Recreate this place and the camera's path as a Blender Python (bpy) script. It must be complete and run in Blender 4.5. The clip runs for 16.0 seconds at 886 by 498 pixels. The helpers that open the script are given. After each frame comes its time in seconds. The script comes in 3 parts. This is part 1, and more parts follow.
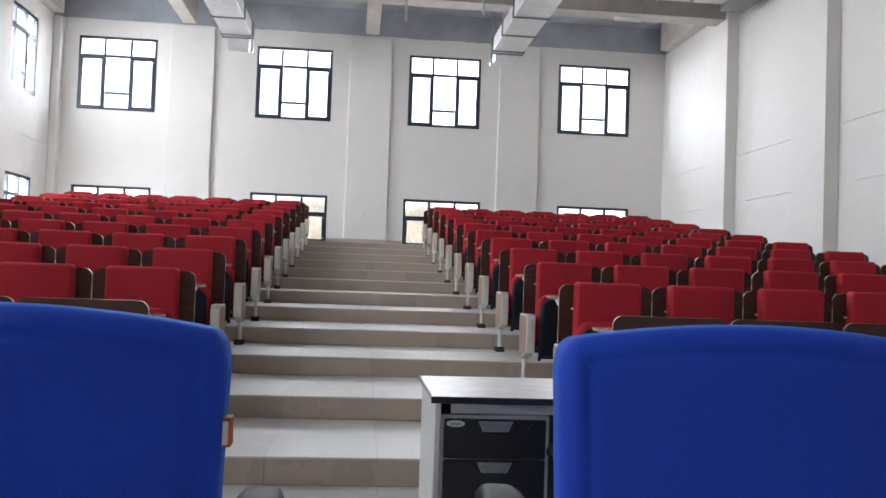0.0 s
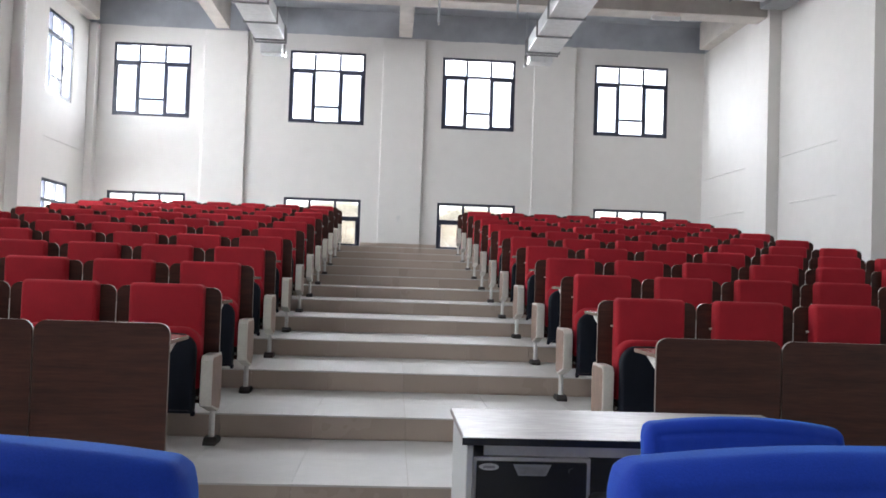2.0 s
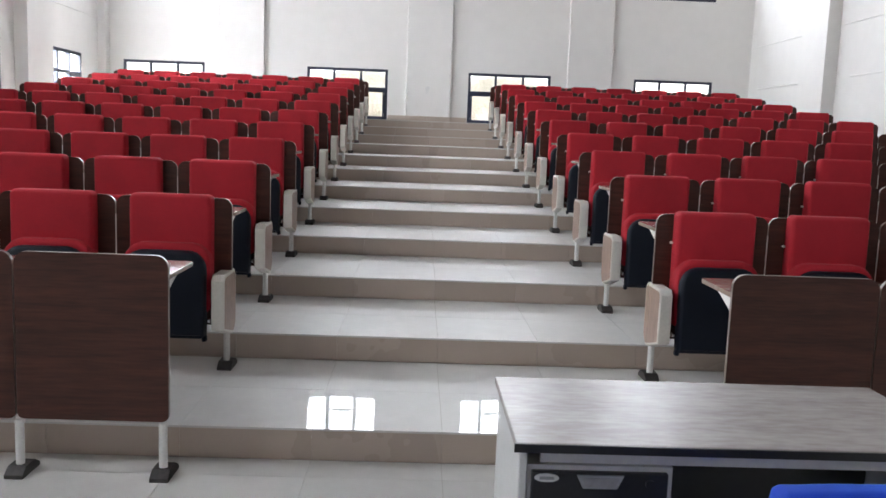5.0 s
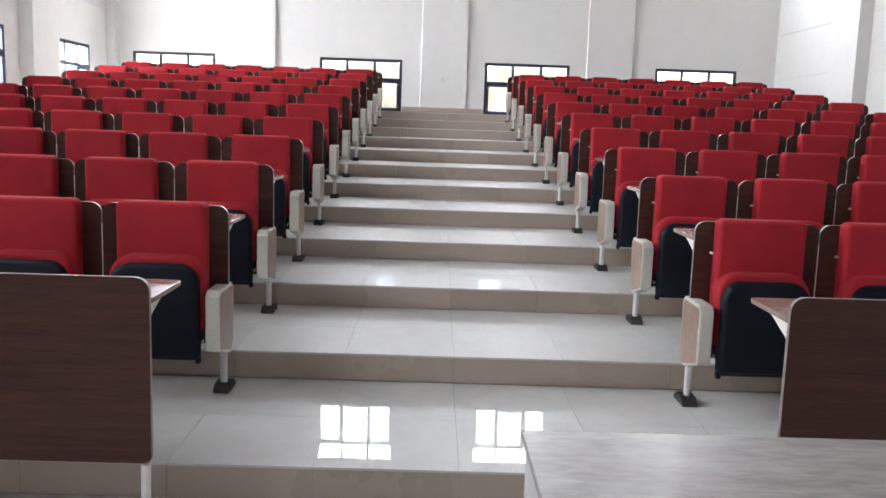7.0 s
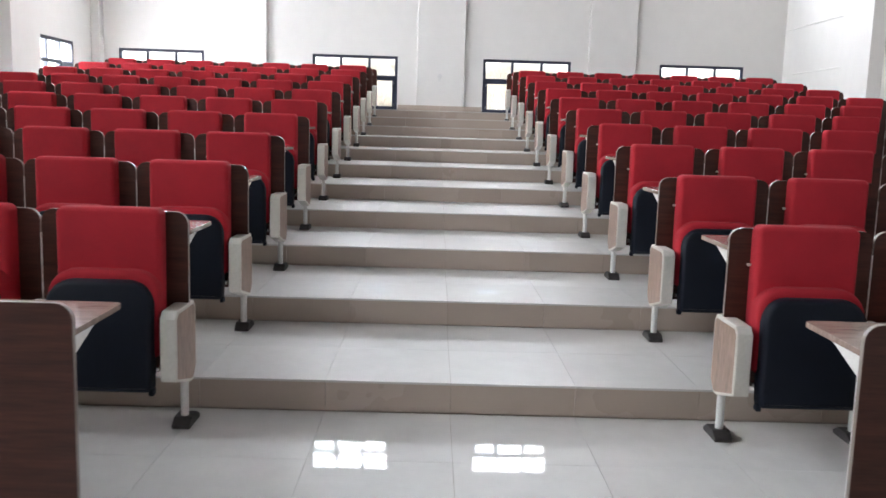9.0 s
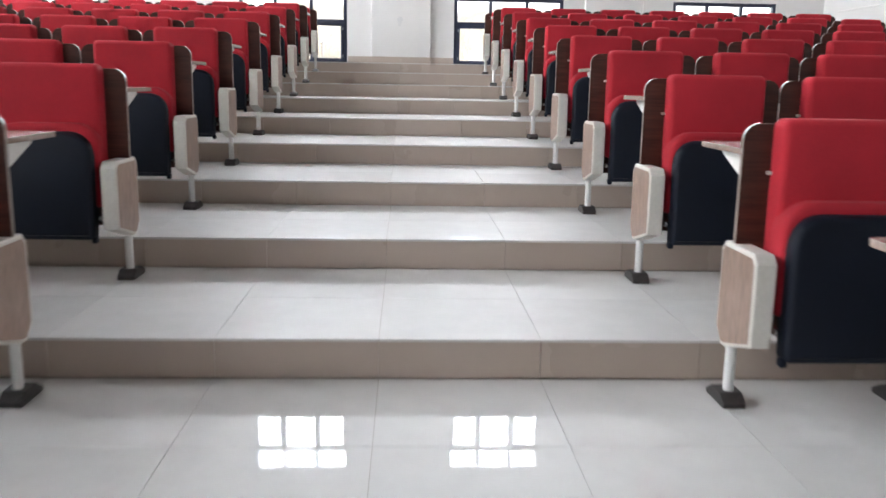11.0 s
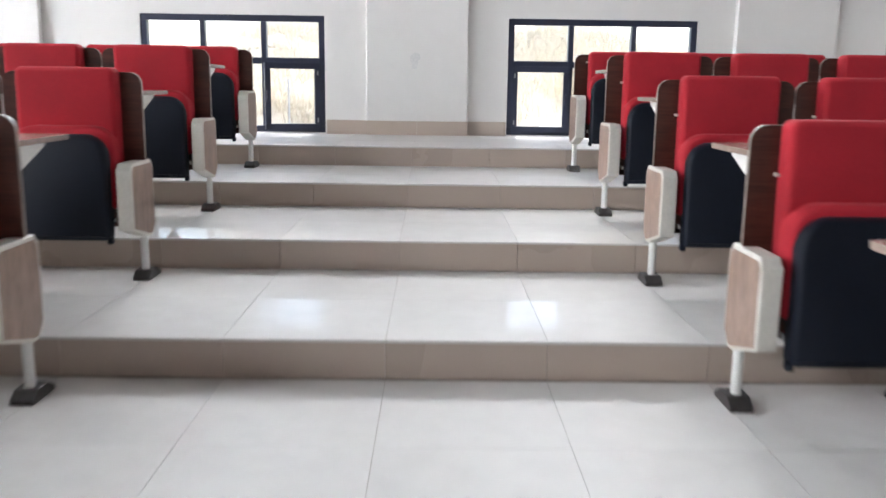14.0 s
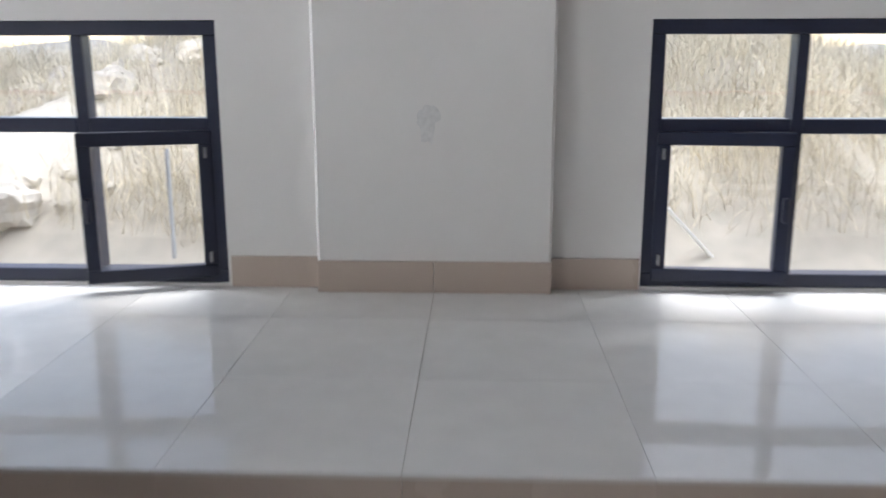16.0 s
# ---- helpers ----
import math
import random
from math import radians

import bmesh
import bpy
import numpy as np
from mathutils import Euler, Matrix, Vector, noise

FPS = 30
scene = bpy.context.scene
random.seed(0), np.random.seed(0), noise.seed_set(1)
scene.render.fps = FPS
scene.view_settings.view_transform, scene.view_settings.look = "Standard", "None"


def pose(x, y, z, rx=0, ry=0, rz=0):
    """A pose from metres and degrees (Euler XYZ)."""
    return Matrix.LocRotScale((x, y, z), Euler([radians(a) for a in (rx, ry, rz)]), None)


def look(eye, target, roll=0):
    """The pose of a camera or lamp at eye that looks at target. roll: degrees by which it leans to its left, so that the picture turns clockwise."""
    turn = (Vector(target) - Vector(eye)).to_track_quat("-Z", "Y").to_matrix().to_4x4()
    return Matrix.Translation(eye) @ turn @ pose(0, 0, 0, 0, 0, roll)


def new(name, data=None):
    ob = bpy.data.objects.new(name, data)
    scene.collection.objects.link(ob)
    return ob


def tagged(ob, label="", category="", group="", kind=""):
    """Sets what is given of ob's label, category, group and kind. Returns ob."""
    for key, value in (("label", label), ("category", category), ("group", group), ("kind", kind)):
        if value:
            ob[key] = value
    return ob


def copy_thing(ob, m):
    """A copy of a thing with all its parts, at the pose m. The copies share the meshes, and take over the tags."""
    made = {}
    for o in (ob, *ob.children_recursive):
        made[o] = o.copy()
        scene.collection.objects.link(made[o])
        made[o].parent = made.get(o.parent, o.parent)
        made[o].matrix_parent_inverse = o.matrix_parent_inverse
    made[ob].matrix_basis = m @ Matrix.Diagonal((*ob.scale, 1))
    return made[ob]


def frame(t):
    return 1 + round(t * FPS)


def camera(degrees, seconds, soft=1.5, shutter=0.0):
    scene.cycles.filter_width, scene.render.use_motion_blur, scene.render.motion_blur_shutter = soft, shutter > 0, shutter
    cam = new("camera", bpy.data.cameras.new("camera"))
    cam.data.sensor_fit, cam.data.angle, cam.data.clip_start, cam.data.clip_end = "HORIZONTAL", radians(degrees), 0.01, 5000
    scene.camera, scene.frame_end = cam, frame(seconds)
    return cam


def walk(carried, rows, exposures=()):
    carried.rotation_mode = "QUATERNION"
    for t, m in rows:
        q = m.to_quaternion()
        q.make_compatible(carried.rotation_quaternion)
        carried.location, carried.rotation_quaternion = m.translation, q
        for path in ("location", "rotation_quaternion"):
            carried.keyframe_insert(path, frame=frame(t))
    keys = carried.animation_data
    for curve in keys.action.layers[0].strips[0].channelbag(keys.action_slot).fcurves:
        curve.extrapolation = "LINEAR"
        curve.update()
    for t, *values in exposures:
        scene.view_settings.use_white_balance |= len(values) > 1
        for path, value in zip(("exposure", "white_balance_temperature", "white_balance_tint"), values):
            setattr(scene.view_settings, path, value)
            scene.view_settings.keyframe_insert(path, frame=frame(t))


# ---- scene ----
cam = camera(54.68, 16.0, soft=1.6, shutter=0.4)
# t, x, y, z, pitch, roll, yaw
ROWS = [
    (0.0, -0.158, -4.652, 1.131, 1.94, -2.03, -5.78),
    (0.5, -0.156, -4.621, 1.136, 2.13, -1.98, -5.53),
    (1.0, -0.158, -4.589, 1.157, 2.51, -1.98, -5.11),
    (1.5, -0.140, -4.504, 1.200, 2.56, -1.78, -4.28),
    (2.0, -0.129, -4.441, 1.232, 1.87, -1.91, -3.44),
    (2.5, -0.133, -4.365, 1.282, -0.40, -2.27, -3.01),
    (3.0, -0.152, -4.228, 1.338, -1.17, -2.23, -2.96),
    (3.5, -0.175, -4.106, 1.395, -2.26, -2.27, -2.93),
    (4.0, -0.173, -4.020, 1.433, -4.56, -2.27, -2.67),
    (6.5, -0.128, -3.451, 1.542, -8.13, -2.01, -0.31),
    (7.0, -0.146, -3.360, 1.547, -8.09, -1.88, -0.50),
    (7.5, -0.156, -3.254, 1.542, -8.06, -1.88, -0.61),
    (8.0, -0.154, -3.120, 1.528, -8.07, -1.80, -0.60),
    (8.5, -0.141, -2.948, 1.521, -8.14, -1.70, -0.67),
    (9.0, -0.122, -2.759, 1.514, -8.06, -1.71, -0.63),
    (9.2, -0.078, -2.500, 1.488, -8.16, -1.38, -0.42),
    (11.3, 0.115, 1.219, 1.553, -11.02, -0.98, -2.50),
    (11.5, 0.144, 1.620, 1.639, -10.82, -1.14, -1.62),
    (12.0, 0.223, 2.514, 1.730, -10.00, -0.59, -0.17),
    (12.5, 0.192, 3.484, 1.871, -7.37, -0.83, 0.19),
    (13.0, 0.137, 4.497, 1.990, -8.88, -0.36, -0.73),
    (13.5, 0.164, 5.575, 2.110, -9.33, -0.56, -0.66),
    (14.0, 0.168, 6.700, 2.288, -10.78, -0.78, -0.50),
    (14.5, 0.125, 7.937, 2.397, -11.31, -1.05, -0.46),
    (15.0, 0.192, 9.082, 2.487, -11.56, -0.58, 0.71),
    (15.5, 0.187, 10.253, 2.742, -12.62, -0.27, 1.85),
    (16.0, 0.168, 11.536, 2.801, -13.04, 0.08, 2.24),
]
EXPOSURES = [(0.0, 2.18), (3.0, 2.2), (4.0, 2.3), (7.0, 2.58), (9.0, 2.6), (11.5, 2.74), (12.2, 2.68), (13.0, 2.5), (14.0, 2.47), (14.6, 2.35), (15.2, 2.12), (16.0, 1.64)]
walk(cam, [(t, pose(x, y, z, 90 + pitch, roll, yaw)) for t, x, y, z, pitch, roll, yaw in ROWS], EXPOSURES)

# ---- plan, metres ----
PITCH, RISE, ROWS_OF_SEATS = 1.218, 0.1516, 11
FOOT = 0.969            # seat line behind each tier's edge
SIDE = 6.99             # side walls
BACK = 15.04            # back wall's inner face
FRONT = -8.0
TOP = 6.635             # where plaster ends
SLAB = 7.255
INNER = (1.180, 1.195)           # first seat's edge beside the aisle
ARM = (1.209, 1.219)     # stands that carry the armrests beside the aisle
SEAT = 0.640
SEATS = 7
DECK = 12 * RISE
EDGE = 11 * PITCH

# ---- world and light ----
world = bpy.data.worlds.new("sky")
scene.world = world
world.use_nodes = True
wn = world.node_tree
sky = wn.nodes.new("ShaderNodeTexSky")
sky.sky_type, sky.sun_disc = 'NISHITA', False
sky.sun_elevation, sky.sun_rotation = radians(47), radians(8)
sky.air_density, sky.dust_density = 1.0, 1.0
wn.links.new(sky.outputs[0], wn.nodes["Background"].inputs[0])
wn.nodes["Background"].inputs[1].default_value = 0.115
sun_data = bpy.data.lights.new("sun", 'SUN')
sun_data.energy, sun_data.angle, sun_data.color = 0.5, radians(30), (1, 0.97, 0.93)
sun = new("sun", sun_data)
sun.matrix_world = look((3, 20, 22), (0, 0, 0))

SKY_BACK, SKY_SIDE = 9.0, 9.0   # brightness of the sky before each wall's windows


def window_light(x, y, z, w, h, yaw, glow, tilt=0.0):
    data = bpy.data.lights.new("window_daylight", 'AREA')
    data.shape, data.size, data.size_y, data.energy, data.color = 'RECTANGLE', w, h, glow * math.pi * w * h, (0.89, 0.93, 0.99)
    ob = new("window_daylight", data)
    ob.matrix_world = pose(x, y, z, 90 - tilt, 0, yaw)
    return ob


# ---- materials ----
def material(name, color, rough=0.5, metal=0.0, vary=0.08, scale=4.0, fine=60.0, bump=0.0, stretch=(1, 1, 1), coat=0.0, coat_rough=0.12, sheen=0.0, tint=(1, 1, 1), spec=0.5, rand=0.0, island=False, dark=None, coat_worn=0.0):
    m = bpy.data.materials.new(name)
    m.use_nodes = True
    n, l = m.node_tree.nodes, m.node_tree.links
    b = n["Principled BSDF"]
    b.inputs["Roughness"].default_value, b.inputs["Metallic"].default_value = rough, metal
    b.inputs["Coat Weight"].default_value, b.inputs["Coat Roughness"].default_value = coat, coat_rough
    b.inputs["Specular IOR Level"].default_value = spec
    b.inputs["Sheen Weight"].default_value, b.inputs["Sheen Roughness"].default_value = sheen, 0.4
    b.inputs["Sheen Tint"].default_value = (*tint, 1)
    co = n.new("ShaderNodeTexCoord")
    mp = n.new("ShaderNodeMapping")
    mp.inputs["Scale"].default_value = stretch
    l.new(co.outputs["Object"], mp.inputs[0])
    if rand and not island:
        # no two pieces share one stretch of the pattern
        own, far = n.new("ShaderNodeObjectInfo"), n.new("ShaderNodeVectorMath")
        far.operation, far.inputs[1].default_value = 'MULTIPLY', (41, 67, 23)
        l.new(own.outputs["Random"], far.inputs[0]), l.new(far.outputs[0], mp.inputs["Location"])
    big, small = n.new("ShaderNodeTexNoise"), n.new("ShaderNodeTexNoise")
    big.inputs["Scale"].default_value, big.inputs["Detail"].default_value = scale, 5
    small.inputs["Scale"].default_value, small.inputs["Detail"].default_value = fine, 4
    l.new(mp.outputs[0], big.inputs["Vector"]), l.new(mp.outputs[0], small.inputs["Vector"])
    mix = n.new("ShaderNodeMath")
    mix.operation = 'ADD'
    l.new(big.outputs["Fac"], mix.inputs[0]), l.new(small.outputs["Fac"], mix.inputs[1])
    ramp = n.new("ShaderNodeValToRGB")
    lo = dark or tuple(c * (1 - vary * 2) for c in color)
    hi = tuple(min(1, c * (1 + vary)) for c in color)
    ramp.color_ramp.elements[0].position, ramp.color_ramp.elements[1].position = 0.36, 0.64
    ramp.color_ramp.elements[0].color, ramp.color_ramp.elements[1].color = (*lo, 1), (*hi, 1)
    half = n.new("ShaderNodeMath")
    half.operation, half.inputs[1].default_value = 'MULTIPLY', 0.5
    l.new(mix.outputs[0], half.inputs[0]), l.new(half.outputs[0], ramp.inputs[0])
    out = ramp.outputs[0]
    if rand:
        info = n.new("ShaderNodeNewGeometry" if island else "ShaderNodeObjectInfo")
        hsv, mr = n.new("ShaderNodeHueSaturation"), n.new("ShaderNodeMapRange")
        mr.inputs["To Min"].default_value, mr.inputs["To Max"].default_value = 1 - rand, 1 + rand
        l.new(info.outputs["Random Per Island" if island else "Random"], mr.inputs["Value"])
        l.new(mr.outputs[0], hsv.inputs["Value"]), l.new(out, hsv.inputs["Color"])
        out = hsv.outputs[0]
    l.new(out, b.inputs["Base Color"])
    rr = n.new("ShaderNodeMapRange")
    rr.inputs["To Min"].default_value, rr.inputs["To Max"].default_value = max(0.005, rough * 0.8), min(1, rough * 1.2)
    l.new(big.outputs["Fac"], rr.inputs["Value"]), l.new(rr.outputs[0], b.inputs["Roughness"])
    if coat_worn:
        # some pieces have lost more of their polish than others
        own, worn, cr = n.new("ShaderNodeObjectInfo"), n.new("ShaderNodeMath"), n.new("ShaderNodeMapRange")
        worn.operation, worn.inputs[1].default_value = 'POWER', 2.0
        cw = n.new("ShaderNodeMapRange")
        cw.inputs["To Min"].default_value, cw.inputs["To Max"].default_value = coat, coat * 0.6
        l.new(own.outputs["Random"], cw.inputs["Value"]), l.new(cw.outputs[0], b.inputs["Coat Weight"])
        cr.inputs["To Min"].default_value, cr.inputs["To Max"].default_value = coat_rough, coat_worn
        l.new(own.outputs["Random"], worn.inputs[0]), l.new(worn.outputs[0], cr.inputs["Value"]), l.new(cr.outputs[0], b.inputs["Coat Roughness"])
    if bump:
        bp = n.new("ShaderNodeBump")
        bp.inputs["Strength"].default_value, bp.inputs["Distance"].default_value = bump, 0.004
        l.new(small.outputs["Fac"], bp.inputs["Height"]), l.new(bp.outputs[0], b.inputs["Normal"])
    return m


PLASTER = material("white_plaster", (0.705, 0.685, 0.66), 0.7, vary=0.016, scale=0.6, fine=4, bump=0.06)
SCUFF = material("scuffed_plaster", (0.645, 0.635, 0.62), 0.75, vary=0.06, scale=18, fine=60)
CONCRETE = material("bare_concrete", (0.38, 0.40, 0.435), 0.85, vary=0.09, scale=0.8, fine=2.6, bump=0.1)
SOFFIT = material("formwork_concrete", (0.55, 0.51, 0.47), 0.85, vary=0.08, scale=0.8, fine=3.5, bump=0.12)
TILE = material("polished_floor_tile", (0.67, 0.655, 0.63), 0.5, vary=0.03, scale=1.3, fine=9, spec=0.18, coat=0.39, coat_rough=0.006, coat_worn=0.05, rand=0.012)
RISER = material("beige_riser_tile", (0.48, 0.395, 0.33), 0.28, vary=0.012, scale=0.8, fine=3, rand=0.03)
GROUT = material("tile_grout", (0.37, 0.32, 0.27), 0.9, vary=0.1)
FABRIC = material("red_fabric", (0.44, 0.024, 0.037), 0.85, sheen=0.08, tint=(1.0, 0.5, 0.55), vary=0.10, scale=5, fine=420, bump=0.35, spec=0.2, rand=0.06)
SHELL = material("black_plastic", (0.0045, 0.0072, 0.015), 0.55, spec=0.22, vary=0.15, scale=6, fine=300, bump=0.15)
WOOD = material("dark_wood_laminate", (0.068, 0.023, 0.016), 0.36, spec=0.35, vary=0.2, scale=2.2, fine=9, stretch=(1.0, 6, 14), rand=0.05)
EDGE_BAND = material("light_edge_band", (0.24, 0.20, 0.17), 0.35, vary=0.05)
TABLET = material("wood_tablet_laminate", (0.30, 0.215, 0.175), 0.16, vary=0.16, scale=3, fine=12, stretch=(1.5, 14, 4))
CREAM = material("cream_plastic", (0.66, 0.63, 0.57), 0.42, vary=0.04, scale=5, fine=60)
INSERT = material("light_wood_insert", (0.32, 0.215, 0.165), 0.4, vary=0.2, scale=4, fine=14, stretch=(1, 9, 1.5), rand=0.08)
POST = material("white_painted_steel", (0.74, 0.73, 0.70), 0.35, vary=0.04)
FOOTPAD = material("dark_rubber_foot", (0.045, 0.04, 0.038), 0.5, vary=0.2)
HANDLE = material("brushed_grey_handle", (0.30, 0.31, 0.32), 0.45, metal=0.5, vary=0.06)
CHROME = material("bright_metal", (0.75, 0.75, 0.75), 0.18, metal=1.0, vary=0.04)
ALU = material("dark_blue_aluminium", (0.017, 0.022, 0.048), 0.38, vary=0.12, fine=120, spec=0.5)
DUCT = material("galvanised_duct", (0.72, 0.73, 0.74), 0.42, metal=0.35, vary=0.07, scale=1.5, fine=10)
# joint shadow on ducts and shade in drawer handles put into this grey
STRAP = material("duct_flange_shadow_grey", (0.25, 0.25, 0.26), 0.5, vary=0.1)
PIPE = material("painted_pipe", (0.45, 0.47, 0.50), 0.45, vary=0.08)
BLUE = material("royal_blue_fabric", (0.013, 0.052, 0.45), 0.8, sheen=0.5, tint=(0.08, 0.38, 1.0), vary=0.07, scale=4, fine=500, bump=0.12, spec=0.25)
ARMBLACK = material("black_chair_arm", (0.007, 0.0075, 0.009), 0.42, vary=0.15, fine=200, bump=0.03, spec=0.025)
ORANGE = material("orange_tag", (0.42, 0.11, 0.04), 0.6, vary=0.1)
PAPER = material("pale_tag_label", (0.75, 0.68, 0.6), 0.6, vary=0.05)
DESKTOP = material("grey_wood_desktop", (0.32, 0.29, 0.275), 0.38, vary=0.11, scale=2.6, fine=14, stretch=(1.0, 3.5, 3), dark=(0.20, 0.165, 0.15))
DESKGREY = material("grey_desk_panel", (0.55, 0.55, 0.54), 0.4, vary=0.04)
DESKDARK = material("black_drawer_front", (0.012, 0.012, 0.013), 0.32, vary=0.1)
SOIL = material("dry_soil_bank", (0.50, 0.455, 0.385), 0.95, vary=0.1, scale=0.9, fine=7, bump=1.0)
ROCK = material("pale_rock", (0.55, 0.51, 0.45), 0.9, vary=0.09, scale=3, fine=16, bump=0.7, rand=0.12)
STRAW = material("dry_grass", (0.62, 0.56, 0.44), 0.8, vary=0.14, scale=2, fine=20, rand=0.25, island=True)
LAMPWHITE = material("white_lamp_housing", (0.85, 0.85, 0.85), 0.4, vary=0.02)

GLASS = bpy.data.materials.new("window_glass")
GLASS.use_nodes = True
gn, gl = GLASS.node_tree.nodes, GLASS.node_tree.links
gn.remove(gn["Principled BSDF"])
tr, gs, mx = gn.new("ShaderNodeBsdfTransparent"), gn.new("ShaderNodeBsdfGlossy"), gn.new("ShaderNodeMixShader")
mx.inputs[0].default_value = 0.06
gs.inputs["Roughness"].default_value = 0.02
gl.new(tr.outputs[0], mx.inputs[1]), gl.new(gs.outputs[0], mx.inputs[2])
gl.new(mx.outputs[0], gn["Material Output"].inputs[0])


# ---- mesh helpers ----
def finish(bm, name, mat, smooth=False):
    me = bpy.data.meshes.new(name)
    bmesh.ops.recalc_face_normals(bm, faces=bm.faces)
    bm.to_mesh(me)
    bm.free()
    me.materials.append(mat)
    if smooth:
        for poly in me.polygons:
            poly.use_smooth = True
        me.set_sharp_from_angle(angle=radians(48))
    return me


def part(name, bm, mat, parent=None, label="", smooth=False):
    ob = new(name, finish(bm, name, mat, smooth))
    if parent:
        ob.parent = parent
    return tagged(ob, label)


def empty(name, label, category, group="", kind=""):
    ob = new(name)
    ob.empty_display_size = 0.1
    return tagged(ob, label, category, group, kind)


def box(x0, x1, y0, y1, z0, z1, bevel=0.0, bm=None, seg=1):
    own = bmesh.new()
    bmesh.ops.create_cube(own, size=1, matrix=Matrix.Translation(((x0 + x1) / 2, (y0 + y1) / 2, (z0 + z1) / 2)) @ Matrix.Diagonal((x1 - x0, y1 - y0, z1 - z0, 1)))
    if bevel:
        bmesh.ops.bevel(own, geom=own.edges[:], offset=bevel, segments=seg, affect='EDGES', profile=0.5)
    if bm is None:
        return own
    return merge(bm, own)


def merge(bm, other, m=None):
    me = bpy.data.meshes.new("scratch")
    if m is not None:
        bmesh.ops.transform(other, matrix=m, verts=other.verts)
    other.to_mesh(me)
    other.free()
    bm.from_mesh(me)
    bpy.data.meshes.remove(me)
    return bm


def arc(cx, cz, r, a0, a1, n=5):
    return [(cx + r * math.cos(radians(a0 + (a1 - a0) * i / n)), cz + r * math.sin(radians(a0 + (a1 - a0) * i / n))) for i in range(n + 1)]


def round_rect(x0, x1, z0, z1, rt, rb, n=5):
    """Outline in x, z with rounded top and bottom corners."""
    out = arc(x1 - rt, z1 - rt, rt, 0, 90, n) + arc(x0 + rt, z1 - rt, rt, 90, 180, n)
    out += arc(x0 + rb, z0 + rb, rb, 180, 270, n) + arc(x1 - rb, z0 + rb, rb, 270, 360, n)
    return out


def slab(outline, y0, y1, bevel=0.0, axis='y'):
    """An outline in x, z (or y, z) drawn out along y (or x)."""
    bm = bmesh.new()
    put = (lambda a, d, b: (a, d, b)) if axis == 'y' else (lambda a, d, b: (d, a, b))
    lo = [bm.verts.new(put(a, y0, b)) for a, b in outline]
    hi = [bm.verts.new(put(a, y1, b)) for a, b in outline]
    n = len(outline)
    bm.faces.new(lo), bm.faces.new(hi[::-1])
    for i in range(n):
        bm.faces.new((lo[i], hi[i], hi[(i + 1) % n], lo[(i + 1) % n]))
    bmesh.ops.recalc_face_normals(bm, faces=bm.faces)
    if bevel:
        caps = [e for e in bm.edges if len(e.link_faces) == 2 and any(len(f.verts) == n for f in e.link_faces)]
        bmesh.ops.bevel(bm, geom=caps, offset=bevel, segments=2, affect='EDGES', profile=0.5)
    return bm


def rod(a, b, r, n=10, bm=None, r2=None):
    own = bmesh.new()
    a, b = Vector(a), Vector(b)
    m = Matrix.Translation((a + b) / 2) @ (b - a).to_track_quat('Z', 'Y').to_matrix().to_4x4()
    bmesh.ops.create_cone(own, cap_ends=True, segments=n, radius1=r, radius2=r if r2 is None else r2, depth=(b - a).length, matrix=m)
    return own if bm is None else merge(bm, own)


def holed(u0, u1, z0, z1, holes, d0, d1, axis):
    """A wall with openings: u runs along x (axis 'x') or y, d through its thickness."""
    us = sorted({u0, u1, *[h[0] for h in holes], *[h[1] for h in holes]})
    zs = sorted({z0, z1, *[h[2] for h in holes], *[h[3] for h in holes]})
    put = (lambda u, d, z: (u, d, z)) if axis == 'x' else (lambda u, d, z: (d, u, z))
    bm = bmesh.new()
    cache = {}

    def v(i, d, j):
        if (i, d, j) not in cache:
            cache[i, d, j] = bm.verts.new(put(us[i], d, zs[j]))
        return cache[i, d, j]

    def solid(i, j):
        if not (0 <= i < len(us) - 1 and 0 <= j < len(zs) - 1):
            return False
        u, z = (us[i] + us[i + 1]) / 2, (zs[j] + zs[j + 1]) / 2
        return not any(h[0] < u < h[1] and h[2] < z < h[3] for h in holes)
    for i in range(len(us) - 1):
        for j in range(len(zs) - 1):
            if not solid(i, j):
                continue
            for d in (d0, d1):
                bm.faces.new((v(i, d, j), v(i + 1, d, j), v(i + 1, d, j + 1), v(i, d, j + 1)))
            for (di, dj, p, q) in ((-1, 0, (i, j), (i, j + 1)), (1, 0, (i + 1, j), (i + 1, j + 1)), (0, -1, (i, j), (i + 1, j)), (0, 1, (i, j + 1), (i + 1, j + 1))):
                if not solid(i + di, j + dj):
                    bm.faces.new((v(p[0], d0, p[1]), v(q[0], d0, q[1]), v(q[0], d1, q[1]), v(p[0], d1, p[1])))
    return bm


# ---- shell of the hall ----
LOW_Z = (DECK + 0.012, DECK + 1.102)
HIGH_Z = (4.619, 6.267)
BACK_LOW = [(-6.533, -4.809), (-2.619, -0.885), (0.856, 2.645), (4.46, 6.183)]
BACK_HIGH = [(-6.503, -4.80), (-2.589, -0.882), (0.883, 2.559), (4.41, 6.139)]
# last four bays are unseen, added to light the hall from the left
LEFT_BAYS = [(12.28, 13.95), (8.90, 10.57), (5.36, 7.03), (1.82, 3.49), (-1.72, -0.05), (-5.26, -3.59)]
PILASTERS = [(-4.50, -3.53), (-0.49, 0.479), (2.99, 3.95)]
PIERS = [(11.05, 12.05), (7.52, 8.52), (3.82, 4.82), (0.28, 1.28), (-3.26, -2.26)]


def structure(name, bm, mat, label, category):
    return tagged(part(name, bm, mat), label, category, kind="structure")


